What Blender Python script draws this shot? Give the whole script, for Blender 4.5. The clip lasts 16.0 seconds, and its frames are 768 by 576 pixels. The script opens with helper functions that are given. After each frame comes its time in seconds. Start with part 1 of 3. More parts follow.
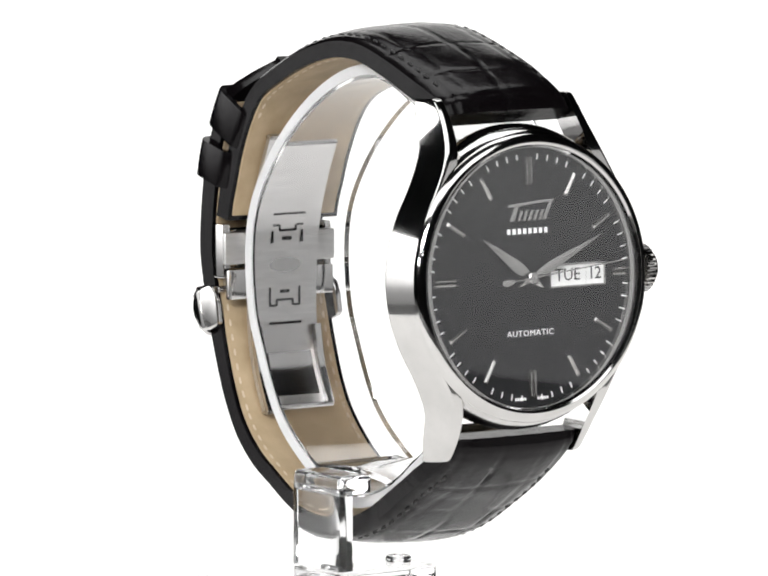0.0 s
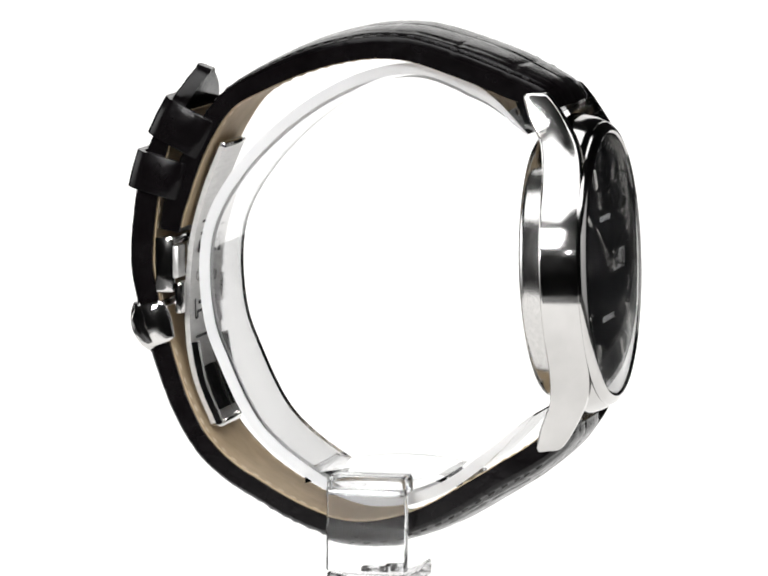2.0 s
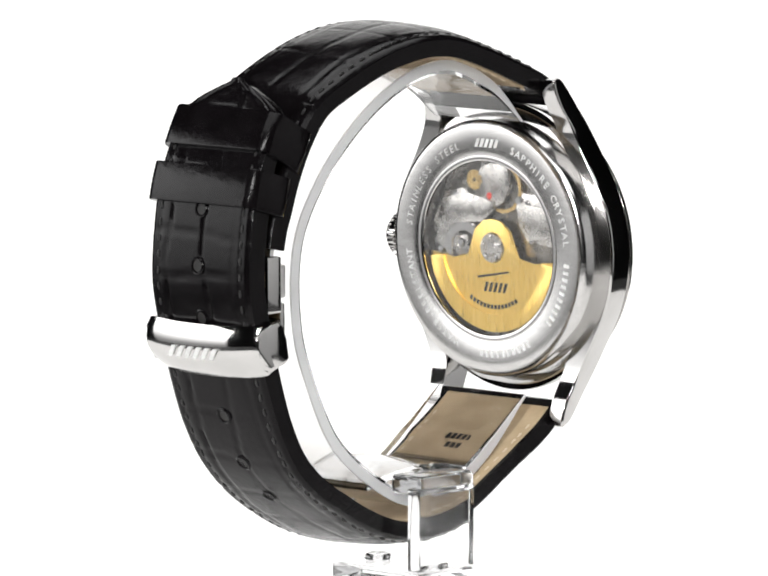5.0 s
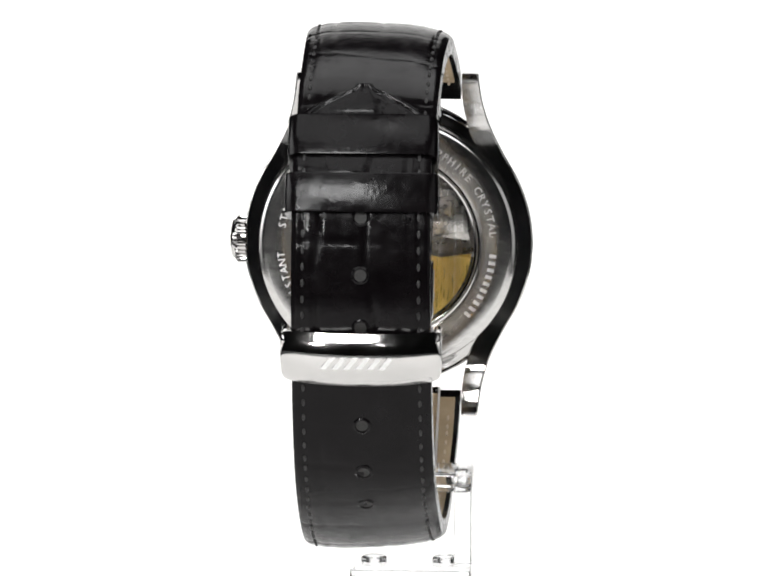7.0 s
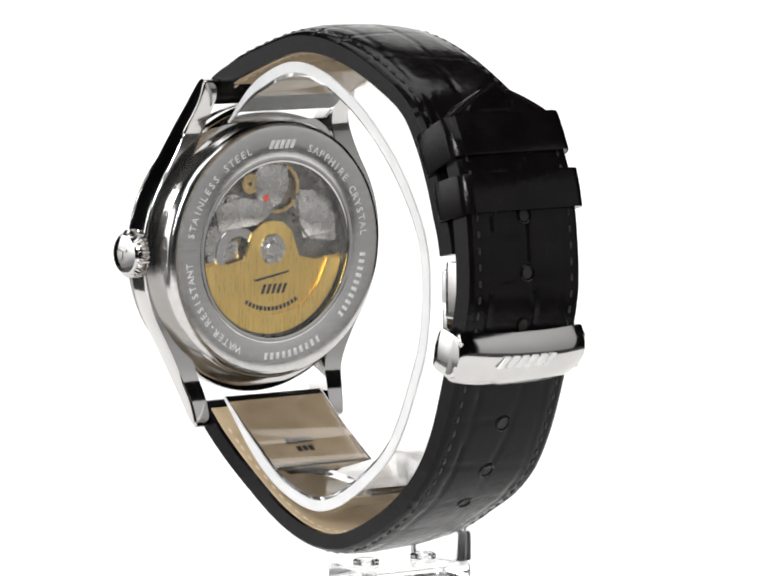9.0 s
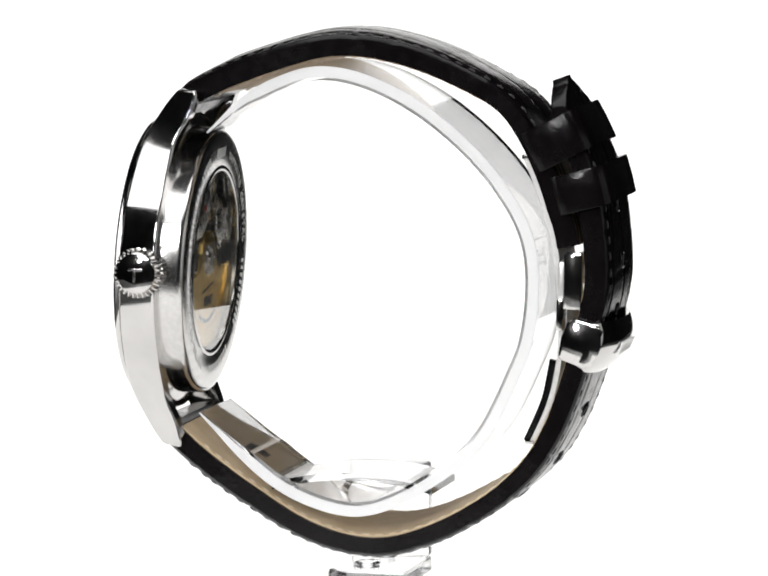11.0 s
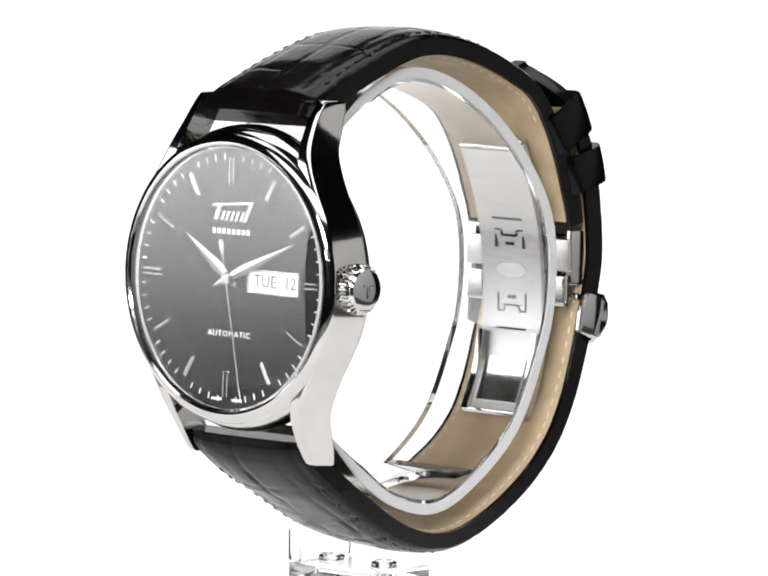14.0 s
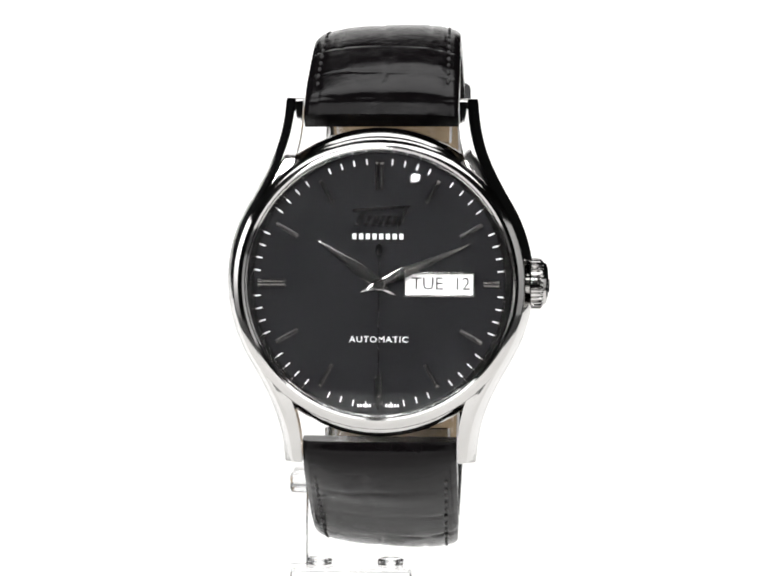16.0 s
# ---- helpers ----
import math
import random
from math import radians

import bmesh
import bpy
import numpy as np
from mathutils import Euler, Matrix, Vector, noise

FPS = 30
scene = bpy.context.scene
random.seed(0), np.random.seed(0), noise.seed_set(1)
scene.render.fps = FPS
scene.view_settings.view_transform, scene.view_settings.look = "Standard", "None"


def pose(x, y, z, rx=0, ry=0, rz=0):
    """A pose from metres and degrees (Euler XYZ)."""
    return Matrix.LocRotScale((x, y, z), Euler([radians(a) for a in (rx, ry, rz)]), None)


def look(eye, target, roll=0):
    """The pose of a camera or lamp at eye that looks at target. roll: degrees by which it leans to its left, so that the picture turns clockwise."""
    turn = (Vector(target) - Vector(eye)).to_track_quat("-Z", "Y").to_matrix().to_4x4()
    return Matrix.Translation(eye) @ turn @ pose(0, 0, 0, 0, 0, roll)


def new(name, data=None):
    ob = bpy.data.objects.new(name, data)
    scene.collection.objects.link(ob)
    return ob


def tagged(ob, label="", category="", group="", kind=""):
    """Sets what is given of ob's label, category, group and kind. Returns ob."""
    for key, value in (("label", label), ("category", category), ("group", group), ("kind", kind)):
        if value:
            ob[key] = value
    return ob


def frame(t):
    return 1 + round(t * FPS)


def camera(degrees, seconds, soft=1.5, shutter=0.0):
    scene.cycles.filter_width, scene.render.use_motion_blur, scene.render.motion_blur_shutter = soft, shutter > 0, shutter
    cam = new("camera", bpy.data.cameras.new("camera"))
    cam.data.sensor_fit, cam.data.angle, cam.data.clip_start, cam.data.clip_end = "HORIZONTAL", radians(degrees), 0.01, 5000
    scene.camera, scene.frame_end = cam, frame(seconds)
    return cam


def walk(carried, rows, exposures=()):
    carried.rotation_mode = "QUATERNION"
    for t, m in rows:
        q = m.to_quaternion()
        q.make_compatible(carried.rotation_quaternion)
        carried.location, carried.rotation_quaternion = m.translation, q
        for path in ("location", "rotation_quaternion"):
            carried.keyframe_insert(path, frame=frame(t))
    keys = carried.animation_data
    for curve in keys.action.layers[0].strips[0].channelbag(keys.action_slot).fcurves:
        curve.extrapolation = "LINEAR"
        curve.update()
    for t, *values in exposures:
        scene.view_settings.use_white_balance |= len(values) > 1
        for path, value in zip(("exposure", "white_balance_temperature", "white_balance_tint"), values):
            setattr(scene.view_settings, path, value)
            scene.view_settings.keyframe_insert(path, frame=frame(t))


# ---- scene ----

# The turntable's axis is x = y = 0 and the light table's top is z = 0. Shapes below are in millimetres.
MM = 0.001
LIFT = 46.0

cam = camera(6.630, 16.0, soft=2.0)
# a long lens on a tripod, looking slightly down on the turntable
FAR, DOWN, AIM = 0.898, 6.11, -0.7
EYE = pose(0.00005, -FAR * math.cos(radians(DOWN)), (LIFT + AIM) * MM + FAR * math.sin(radians(DOWN)), 90 - DOWN, -0.19, 0)
walk(cam, [(0, EYE), (16, EYE)])

# ---- light ----
world = bpy.data.worlds.new("dark_studio")
scene.world = world
world.use_nodes = True
world.node_tree.nodes["Background"].inputs["Color"].default_value = (0.9, 0.95, 1.0, 1)
world.node_tree.nodes["Background"].inputs["Strength"].default_value = 0.02


def softbox(name, azimuth, elevation, distance, width, height, radiance, tint=(1, 1, 1)):
    """A studio softbox; azimuth counts from the camera's side, positive to the camera's right."""
    a, e = radians(azimuth), radians(elevation)
    place = Vector((distance * math.sin(a) * math.cos(e), -distance * math.cos(a) * math.cos(e), distance * math.sin(e) + LIFT * MM))
    lamp = bpy.data.lights.new(name, "AREA")
    lamp.shape, lamp.size, lamp.size_y = "ELLIPSE" if width < 0.1 else "RECTANGLE", width, height
    lamp.energy = radiance * math.pi * width * height
    lamp.color = tint
    ob = new(name, lamp)
    ob.matrix_world = look(place, (0, 0, LIFT * MM))
    return ob


softbox("softbox_front_left", -34, 52, 1.15, 1.0, 0.5, 2.6)
softbox("softbox_front_right", 33, 54, 1.15, 0.85, 0.5, 2.6)
softbox("lamp_front_top", -14, 25, 1.15, 0.36, 0.24, 30)
softbox("softbox_top", 180, 68, 1.2, 1.0, 0.6, 2.5)
softbox("lamp_over_camera", 0.2, 14, 1.1, 0.026, 0.015, 60)
softbox("lamp_left", -23, 12, 1.0, 0.07, 0.07, 90)


# ---- materials ----
def material(name):
    m = bpy.data.materials.new(name)
    m.use_nodes = True
    nt = m.node_tree
    return m, nt, nt.nodes["Principled BSDF"]


def noise_node(nt, scale, detail=4, stretch=None):
    tc = nt.nodes.new("ShaderNodeTexCoord")
    n = nt.nodes.new("ShaderNodeTexNoise")
    n.inputs["Scale"].default_value, n.inputs["Detail"].default_value = scale, detail
    if stretch:
        mp = nt.nodes.new("ShaderNodeMapping")
        mp.inputs["Scale"].default_value = stretch
        nt.links.new(tc.outputs["Object"], mp.inputs["Vector"])
        nt.links.new(mp.outputs["Vector"], n.inputs["Vector"])
    else:
        nt.links.new(tc.outputs["Object"], n.inputs["Vector"])
    return n


def ramp(nt, src, a, b, lo=0.3, hi=0.7):
    r = nt.nodes.new("ShaderNodeValToRGB")
    r.color_ramp.elements[0].position, r.color_ramp.elements[1].position = lo, hi
    r.color_ramp.elements[0].color, r.color_ramp.elements[1].color = (*a, 1), (*b, 1)
    nt.links.new(src, r.inputs["Fac"])
    return r.outputs["Color"]


def add_bump(nt, p, src, strength, distance):
    b = nt.nodes.new("ShaderNodeBump")
    b.inputs["Strength"].default_value, b.inputs["Distance"].default_value = strength, distance
    nt.links.new(src, b.inputs["Height"])
    nt.links.new(b.outputs["Normal"], p.inputs["Normal"])


def surface(name, a, b, scale, rough, metal=0.0, bump=0.0, bump_scale=None, bump_depth=0.0001, rough_var=0.06, stretch=None):
    m, nt, p = material(name)
    n = noise_node(nt, scale, stretch=stretch)
    nt.links.new(ramp(nt, n.outputs["Fac"], a, b), p.inputs["Base Color"])
    r = noise_node(nt, scale * 2.7, stretch=stretch)
    nt.links.new(ramp(nt, r.outputs["Fac"], (rough - rough_var,) * 3, (rough + rough_var,) * 3), p.inputs["Roughness"])
    p.inputs["Metallic"].default_value = metal
    if bump:
        add_bump(nt, p, noise_node(nt, bump_scale or scale * 8, stretch=stretch).outputs["Fac"], bump, bump_depth)
    return m


def clear(name, tint, ior, rough):
    m, nt, p = material(name)
    p.inputs["Base Color"].default_value = (*tint, 1)
    p.inputs["Transmission Weight"].default_value = 1
    p.inputs["IOR"].default_value, p.inputs["Roughness"].default_value = ior, rough
    return m


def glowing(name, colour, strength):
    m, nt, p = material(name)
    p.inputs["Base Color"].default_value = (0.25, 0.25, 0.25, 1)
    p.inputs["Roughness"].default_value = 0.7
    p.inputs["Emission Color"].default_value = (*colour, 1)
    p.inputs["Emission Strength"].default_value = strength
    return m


STEEL = surface("polished_steel", (0.53, 0.52, 0.51), (0.58, 0.57, 0.56), 200, 0.09, 1, 0, None, 0.0, 0.025)
BRUSHED = surface("satin_steel", (0.52, 0.51, 0.50), (0.58, 0.57, 0.56), 260, 0.20, 1, 0, None, 0.0, 0.03)
CLASP = surface("satin_clasp_steel", (0.62, 0.61, 0.60), (0.72, 0.71, 0.70), 260, 0.40, 1, 0.04, 2200, 0.00002, 0.06, (1, 6, 6))
SATIN = surface("satin_back_steel", (0.54, 0.53, 0.52), (0.60, 0.59, 0.58), 260, 0.17, 1, 0.03, 2200, 0.00002, 0.05, (1, 6, 6))
GOLD = surface("gilt_rotor", (0.80, 0.54, 0.14), (0.88, 0.63, 0.20), 200, 0.30, 1, 0.04, 900, 0.00002, 0.05, (9, 9, 0.6))
NICKEL = surface("nickel_plate", (0.50, 0.48, 0.46), (0.62, 0.60, 0.57), 350, 0.26, 1, 0, None, 0.0, 0.08)
# bright plate in itself; the shade of its depth is put into this darker colour
PLATE = surface("depth_shaded_main_plate", (0.16, 0.15, 0.14), (0.30, 0.28, 0.25), 420, 0.3, 1, 0, None, 0.0, 0.1)
BRASS = surface("brass_wheel", (0.62, 0.42, 0.16), (0.75, 0.55, 0.24), 500, 0.25, 1)
RUBY = surface("ruby", (0.45, 0.03, 0.02), (0.6, 0.06, 0.04), 800, 0.1)
DIAL = surface("black_dial", (0.009, 0.009, 0.010), (0.012, 0.012, 0.013), 120, 0.24, 0, rough_var=0.004)
DIAL.node_tree.nodes["Principled BSDF"].inputs["Specular IOR Level"].default_value = 0.2
INK = surface("black_ink", (0.006, 0.0055, 0.005), (0.014, 0.013, 0.012), 900, 0.6)
PRINT = surface("white_print", (0.78, 0.78, 0.78), (0.85, 0.85, 0.85), 900, 0.5)
CARD = surface("white_disc", (0.72, 0.72, 0.71), (0.80, 0.80, 0.79), 500, 0.5)
ETCH = surface("etched_steel", (0.72, 0.72, 0.71), (0.82, 0.82, 0.81), 900, 0.5, 0.6)
LEATHER = surface("black_leather", (0.0024, 0.0019, 0.0022), (0.0050, 0.0042, 0.0047), 220, 0.17, 0, 0.25, 1100, 0.00012, 0.07)
LEATHER.node_tree.nodes["Principled BSDF"].inputs["Specular IOR Level"].default_value = 0.14
EDGE = surface("raw_leather_edge", (0.012, 0.010, 0.010), (0.035, 0.030, 0.028), 500, 0.62, 0, 0.5, 1800, 0.0001)
THREAD = surface("black_thread", (0.006, 0.0055, 0.0055), (0.016, 0.015, 0.015), 1500, 0.55, 0, 0.4, 6000, 0.00005)
TAN = surface("tan_lining", (0.42, 0.315, 0.190), (0.56, 0.43, 0.275), 240, 0.62, 0, 0.30, 1500, 0.00008)
TAN_THREAD = surface("cream_thread", (0.62, 0.52, 0.38), (0.72, 0.62, 0.48), 1500, 0.6)
ACRYLIC = clear("clear_acrylic", (0.985, 0.985, 0.99), 1.49, 0.045)
FROST = surface("sawn_acrylic_edge", (0.95, 0.95, 0.955), (0.99, 0.99, 0.99), 300, 0.45)
FROST.node_tree.nodes["Principled BSDF"].inputs["Transmission Weight"].default_value = 0.5
SAPPHIRE = clear("sapphire_glass", (1, 1, 1), 1.6, 0.0)
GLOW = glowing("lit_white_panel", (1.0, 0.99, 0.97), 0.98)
WALL = surface("black_studio_wall", (0.010, 0.010, 0.011), (0.017, 0.017, 0.018), 3, 0.8, 0, 0.2, 40, 0.002)

TABLE = surface("black_tabletop", (0.02, 0.02, 0.02), (0.035, 0.035, 0.035), 6, 0.6, 0, 0.2, 60, 0.001)


# ---- building helpers ----
def part(name, bm, mat, parent=None, label="", smooth=True, at=None):
    """One mesh, given in millimetres, as a part of parent; at: a pose of millimetres that is baked into it."""
    if at is not None:
        bm.transform(at)
    bm.transform(Matrix.Scale(MM, 4))
    bmesh.ops.recalc_face_normals(bm, faces=bm.faces)
    me = bpy.data.meshes.new(name)
    bm.to_mesh(me)
    bm.free()
    me.materials.append(mat)
    for f in me.polygons:
        f.use_smooth = smooth
    if smooth:
        me.set_sharp_from_angle(angle=radians(38))
    ob = new(name, me)
    ob.parent = parent
    if label:
        ob["label"] = label
    return ob


def piece(name, me, m, parent):
    """One of many alike pieces on one mesh; m is a pose of millimetres."""
    ob = new(name, me)
    ob.parent = parent
    ob.matrix_basis = Matrix.Translation(m.translation * MM) @ m.to_3x3().to_4x4()
    return ob


def grid(bm, rows, wrap_rows=False, wrap=True, cap=False):
    """Faces between rows of points, each row an open or closed loop."""
    vs = [[bm.verts.new(p) for p in r] for r in rows]
    n, k = len(vs), len(vs[0])
    for i in range(n if wrap_rows else n - 1):
        a, b = vs[i], vs[(i + 1) % n]
        for j in range(k if wrap else k - 1):
            bm.faces.new((a[j], a[(j + 1) % k], b[(j + 1) % k], b[j]))
    if cap:
        bm.faces.new(list(reversed(vs[0])))
        bm.faces.new(vs[-1])
    return vs


def lathe(profile, n=96, closed=True, start=0.0):
    """A body turned about the y axis from a profile of (radius, y)."""
    bm = bmesh.new()
    rows = []
    for i in range(n):
        a = start + 2 * math.pi * i / n
        rows.append([(r * math.sin(a), y, r * math.cos(a)) for r, y in profile])
    grid(bm, rows, wrap_rows=True, wrap=closed)
    bmesh.ops.remove_doubles(bm, verts=bm.verts, dist=1e-5)
    return bm


def box(w, d, h, x=0, y=0, z=0, bevel=0.0, seg=2):
    bm = bmesh.new()
    bmesh.ops.create_cube(bm, size=1)
    bm.transform(Matrix.Translation((x, y, z)) @ Matrix.Diagonal((w, d, h, 1)))
    if bevel:
        bmesh.ops.bevel(bm, geom=bm.edges[:], offset=bevel, segments=seg, affect="EDGES", profile=0.6)
    return bm


def slab(outline, y0, y1, bevel=0.0):
    """A plate: an outline of (x, z) given depth from y0 to y1."""
    bm = bmesh.new()
    a = [bm.verts.new((x, y0, z)) for x, z in outline]
    b = [bm.verts.new((x, y1, z)) for x, z in outline]
    n = len(a)
    bm.faces.new(a)
    bm.faces.new(list(reversed(b)))
    for i in range(n):
        bm.faces.new((a[(i + 1) % n], a[i], b[i], b[(i + 1) % n]))
    if bevel:
        rim = [e for e in bm.edges if abs(e.verts[0].co.y - e.verts[1].co.y) < 1e-6]
        bmesh.ops.bevel(bm, geom=rim, offset=bevel, segments=2, affect="EDGES", profile=0.5)
    return bm


def join(*bms):
    out = bmesh.new()
    for b in bms:
        me = bpy.data.meshes.new("tmp")
        b.to_mesh(me)
        out.from_mesh(me)
        bpy.data.meshes.remove(me)
        b.free()
    return out


def text_bm(word, size, y, deep=0.08, spread=1.0, x=0, z=0, squeeze=1.0):
    """A word in the built-in font, upright in the x-z plane and read from the -y side."""
    cu = bpy.data.curves.new("word", "FONT")
    cu.body, cu.size, cu.align_x, cu.align_y = word, size, "CENTER", "CENTER"
    cu.space_character, cu.extrude, cu.resolution_u = spread, deep / 2, 2
    ob = bpy.data.objects.new("word", cu)
    scene.collection.objects.link(ob)
    bpy.context.view_layer.update()
    me = bpy.data.meshes.new_from_object(ob.evaluated_get(bpy.context.evaluated_depsgraph_get()))
    bm = bmesh.new()
    bm.from_mesh(me)
    bpy.data.objects.remove(ob)
    bpy.data.curves.remove(cu)
    bpy.data.meshes.remove(me)
    bm.transform(Matrix.Translation((x, y, z)) @ Matrix.Rotation(radians(90), 4, "X") @ Matrix.Diagonal((squeeze, 1, 1, 1)))
    return bm


def spline(points, n):
    """n + 1 evenly spaced points and tangents along a smooth curve through points of the (y, z) plane."""
    p = [Vector(q) for q in points]
    p = [p[0] * 2 - p[1]] + p + [p[-1] * 2 - p[-2]]
    fine = []
    for i in range(1, len(p) - 2):
        for k in range(24):
            t = k / 24
            fine.append(0.5 * (2 * p[i] + (p[i + 1] - p[i - 1]) * t + (2 * p[i - 1] - 5 * p[i] + 4 * p[i + 1] - p[i + 2]) * t * t
                               + (3 * p[i] - p[i - 1] - 3 * p[i + 1] + p[i + 2]) * t ** 3))
    fine.append(p[-2])
    run = [0.0]
    for a, b in zip(fine, fine[1:]):
        run.append(run[-1] + (b - a).length)
    ys = np.interp(np.linspace(0, run[-1], n + 1), run, [v.x for v in fine])
    zs = np.interp(np.linspace(0, run[-1], n + 1), run, [v.y for v in fine])
    pts = [Vector((y, z)) for y, z in zip(ys, zs)]
    tan = [(pts[min(i + 1, n)] - pts[max(i - 1, 0)]).normalized() for i in range(n + 1)]
    return pts, tan, run[-1]


# ---- the studio ----
def diffuser(name, azimuth, elevation, distance, width, height, radiance, low):
    """A tall lit diffuser whose glow falls off towards its lower edge."""
    m, nt, p = material(name + "_cloth")
    p.inputs["Base Color"].default_value = (0.3, 0.3, 0.3, 1)
    co, cut, fall = nt.nodes.new("ShaderNodeTexCoord"), nt.nodes.new("ShaderNodeSeparateXYZ"), nt.nodes.new("ShaderNodeMapRange")
    fall.interpolation_type = "SMOOTHSTEP"
    fall.inputs["From Min"].default_value, fall.inputs["From Max"].default_value = 0.1, 0.85
    fall.inputs["To Min"].default_value, fall.inputs["To Max"].default_value = low, radiance
    nt.links.new(co.outputs["Generated"], cut.inputs[0])
    nt.links.new(cut.outputs["Z"], fall.inputs["Value"])
    p.inputs["Emission Color"].default_value = (1, 1, 1, 1)
    nt.links.new(fall.outputs["Result"], p.inputs["Emission Strength"])
    a, e = radians(azimuth), radians(elevation)
    place = Vector((distance * math.sin(a) * math.cos(e), -distance * math.cos(a) * math.cos(e), distance * math.sin(e) + LIFT * MM))
    at = look(place, (0, 0, LIFT * MM))
    at.translation = place / MM
    ob = part(name, box(width / MM, height / MM, 20), m, None, smooth=False, at=at)
    tagged(ob, "lit white studio diffuser, brighter towards its top", "softbox", kind="structure")


diffuser("softbox_side", -93, 2, 1.0, 0.85, 0.72, 3.7, 0.25)
diffuser("panel_right", 75, 2, 1.0, 1.05, 0.8, 0.45, 0.28)


def studio():
    bm = bmesh.new()
    rows = []
    for k in range(24):
        if k < 8:
            y, z = -0.12 + 0.47 * k / 7, 0.0
        else:
            a = radians(90 * min(k - 7, 12) / 12)
            y, z = 0.35 + 0.25 * math.sin(a), 0.25 - 0.25 * math.cos(a)
            if k > 19:
                z += (k - 19) * 0.06
        half = np.interp(y, (-0.12, -0.02, 0.1, 0.2, 0.35, 0.6), (0.08, 0.12, 0.14, 0.125, 0.12, 0.14))
        rows.append([(half * x, y, z) for x in (-1, -0.5, 0, 0.5, 1)])
    grid(bm, rows, wrap=False)
    bm.transform(Matrix.Scale(1 / MM, 4))
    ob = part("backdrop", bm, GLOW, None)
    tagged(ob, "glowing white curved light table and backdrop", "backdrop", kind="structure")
    so = ob.modifiers.new("thickness", "SOLIDIFY")
    so.thickness, so.offset = 0.01, 1
    bm = join(box(440, 850, 30, 0, 225, -29), box(300, 500, 756, 0, 225, -422))
    tagged(part("tabletop", bm, TABLE, None, smooth=False), "dark matt tabletop under the light table", "table", kind="structure")
    for name, w, d, h, x, y, z in (("floor", 5, 5, 0.1, 0, 0, -0.85), ("ceiling", 5, 5, 0.1, 0, 0, 2.45), ("wall_north", 5, 0.1, 3.2, 0, 2.45, 0.8),
                                   ("wall_south", 5, 0.1, 3.2, 0, -2.45, 0.8), ("wall_west", 0.1, 4.8, 3.2, -2.45, 0, 0.8), ("wall_east", 0.1, 4.8, 3.2, 2.45, 0, 0.8)):
        bm = box(w / MM, d / MM, h / MM, x / MM, y / MM, z / MM)
        tagged(part(name, bm, WALL, None, smooth=False), "black matt studio " + name.split("_")[0], name.split("_")[0], kind="structure")


studio()

# ---- the watch ----
watch = tagged(new("wristwatch"), "steel wristwatch with black dial and black croc-grained leather strap", "watch")
CASE = Matrix.Translation((1.4, -28, 3.05)) @ Matrix.Rotation(radians(-1.7), 4, "X") @ Matrix.Translation((0, 28, 0))
CASE_M = Matrix.Translation(CASE.translation * MM) @ CASE.to_3x3().to_4x4()

# outline of a flank seen from the front, from 6 to 12 o'clock: height, outer x, inner x, front y, back y
FLANK = ((-24.0, 12.5, 10.3, -26.0, -23.6), (-23.6, 12.65, 10.3, -26.6, -23.4), (-22, 12.8, 10.3, -27.8, -23.7), (-20, 13.1, 10.4, -29.0, -24.4), (-17.5, 13.75, 10.8, -30.3, -25.6),
         (-15, 14.75, 11.6, -31.0, -26.0), (-12, 16.3, 13.2, -31.35, -26.2), (-9, 18.0, 15.2, -31.5, -26.2), (-6, 19.2, 16.8, -31.5, -26.2), (-3, 19.9, 17.6, -31.5, -26.2), (0, 20.15, 17.8, -31.5, -26.2))


SLOPE = 1.15


def flank(side):
    pts = [np.array(r) for r in FLANK]
    pts = pts + [r * np.array((-1, 1, 1, 1, 1)) for r in pts[-2::-1]]
    zs = [r[0] for r in pts]
    rows = []
    for z in np.concatenate(([-24.0, -23.8], np.linspace(-23.5, 23.5, 66), [23.8, 24.0])):
        o, i, f, b = (np.interp(z, zs, [r[k] for r in pts]) for k in (1, 2, 3, 4))
        c = o - SLOPE
        loop = [(i, f), (c - 0.7, f), (c - 0.5, f + 0.02), (c - 0.2, f + 0.1), (c - 0.05, f + 0.22), (c, f + 0.34), (c + 0.02, f + 0.42), (o, b - 0.38), (o, b - 0.3), (o - 0.08, b - 0.1), (o - 0.22, b), (o - 0.3, b), (i, b)]
        rows.append([(side * x, y, z) for x, y in loop])
    bm = bmesh.new()
    grid(bm, rows, cap=True)
    return bm


def smooth_table():
    """Rounds the corners of the flank's table by resampling it with a spline."""
    global FLANK
    t = np.array(FLANK)
    s = np.arange(len(t))
    fine = np.linspace(0, len(t) - 1, 61)
    cols = []
    for c in t.T:
        d = np.gradient(c)
        k = np.clip(fine.astype(int), 0, len(t) - 2)
        u = fine - k
        cols.append((2 * u ** 3 - 3 * u ** 2 + 1) * c[k] + (u ** 3 - 2 * u ** 2 + u) * d[k] + (-2 * u ** 3 + 3 * u ** 2) * c[k + 1] + (u ** 3 - u ** 2) * d[k + 1])
    FLANK = tuple(map(tuple, np.array(cols).T))


smooth_table()


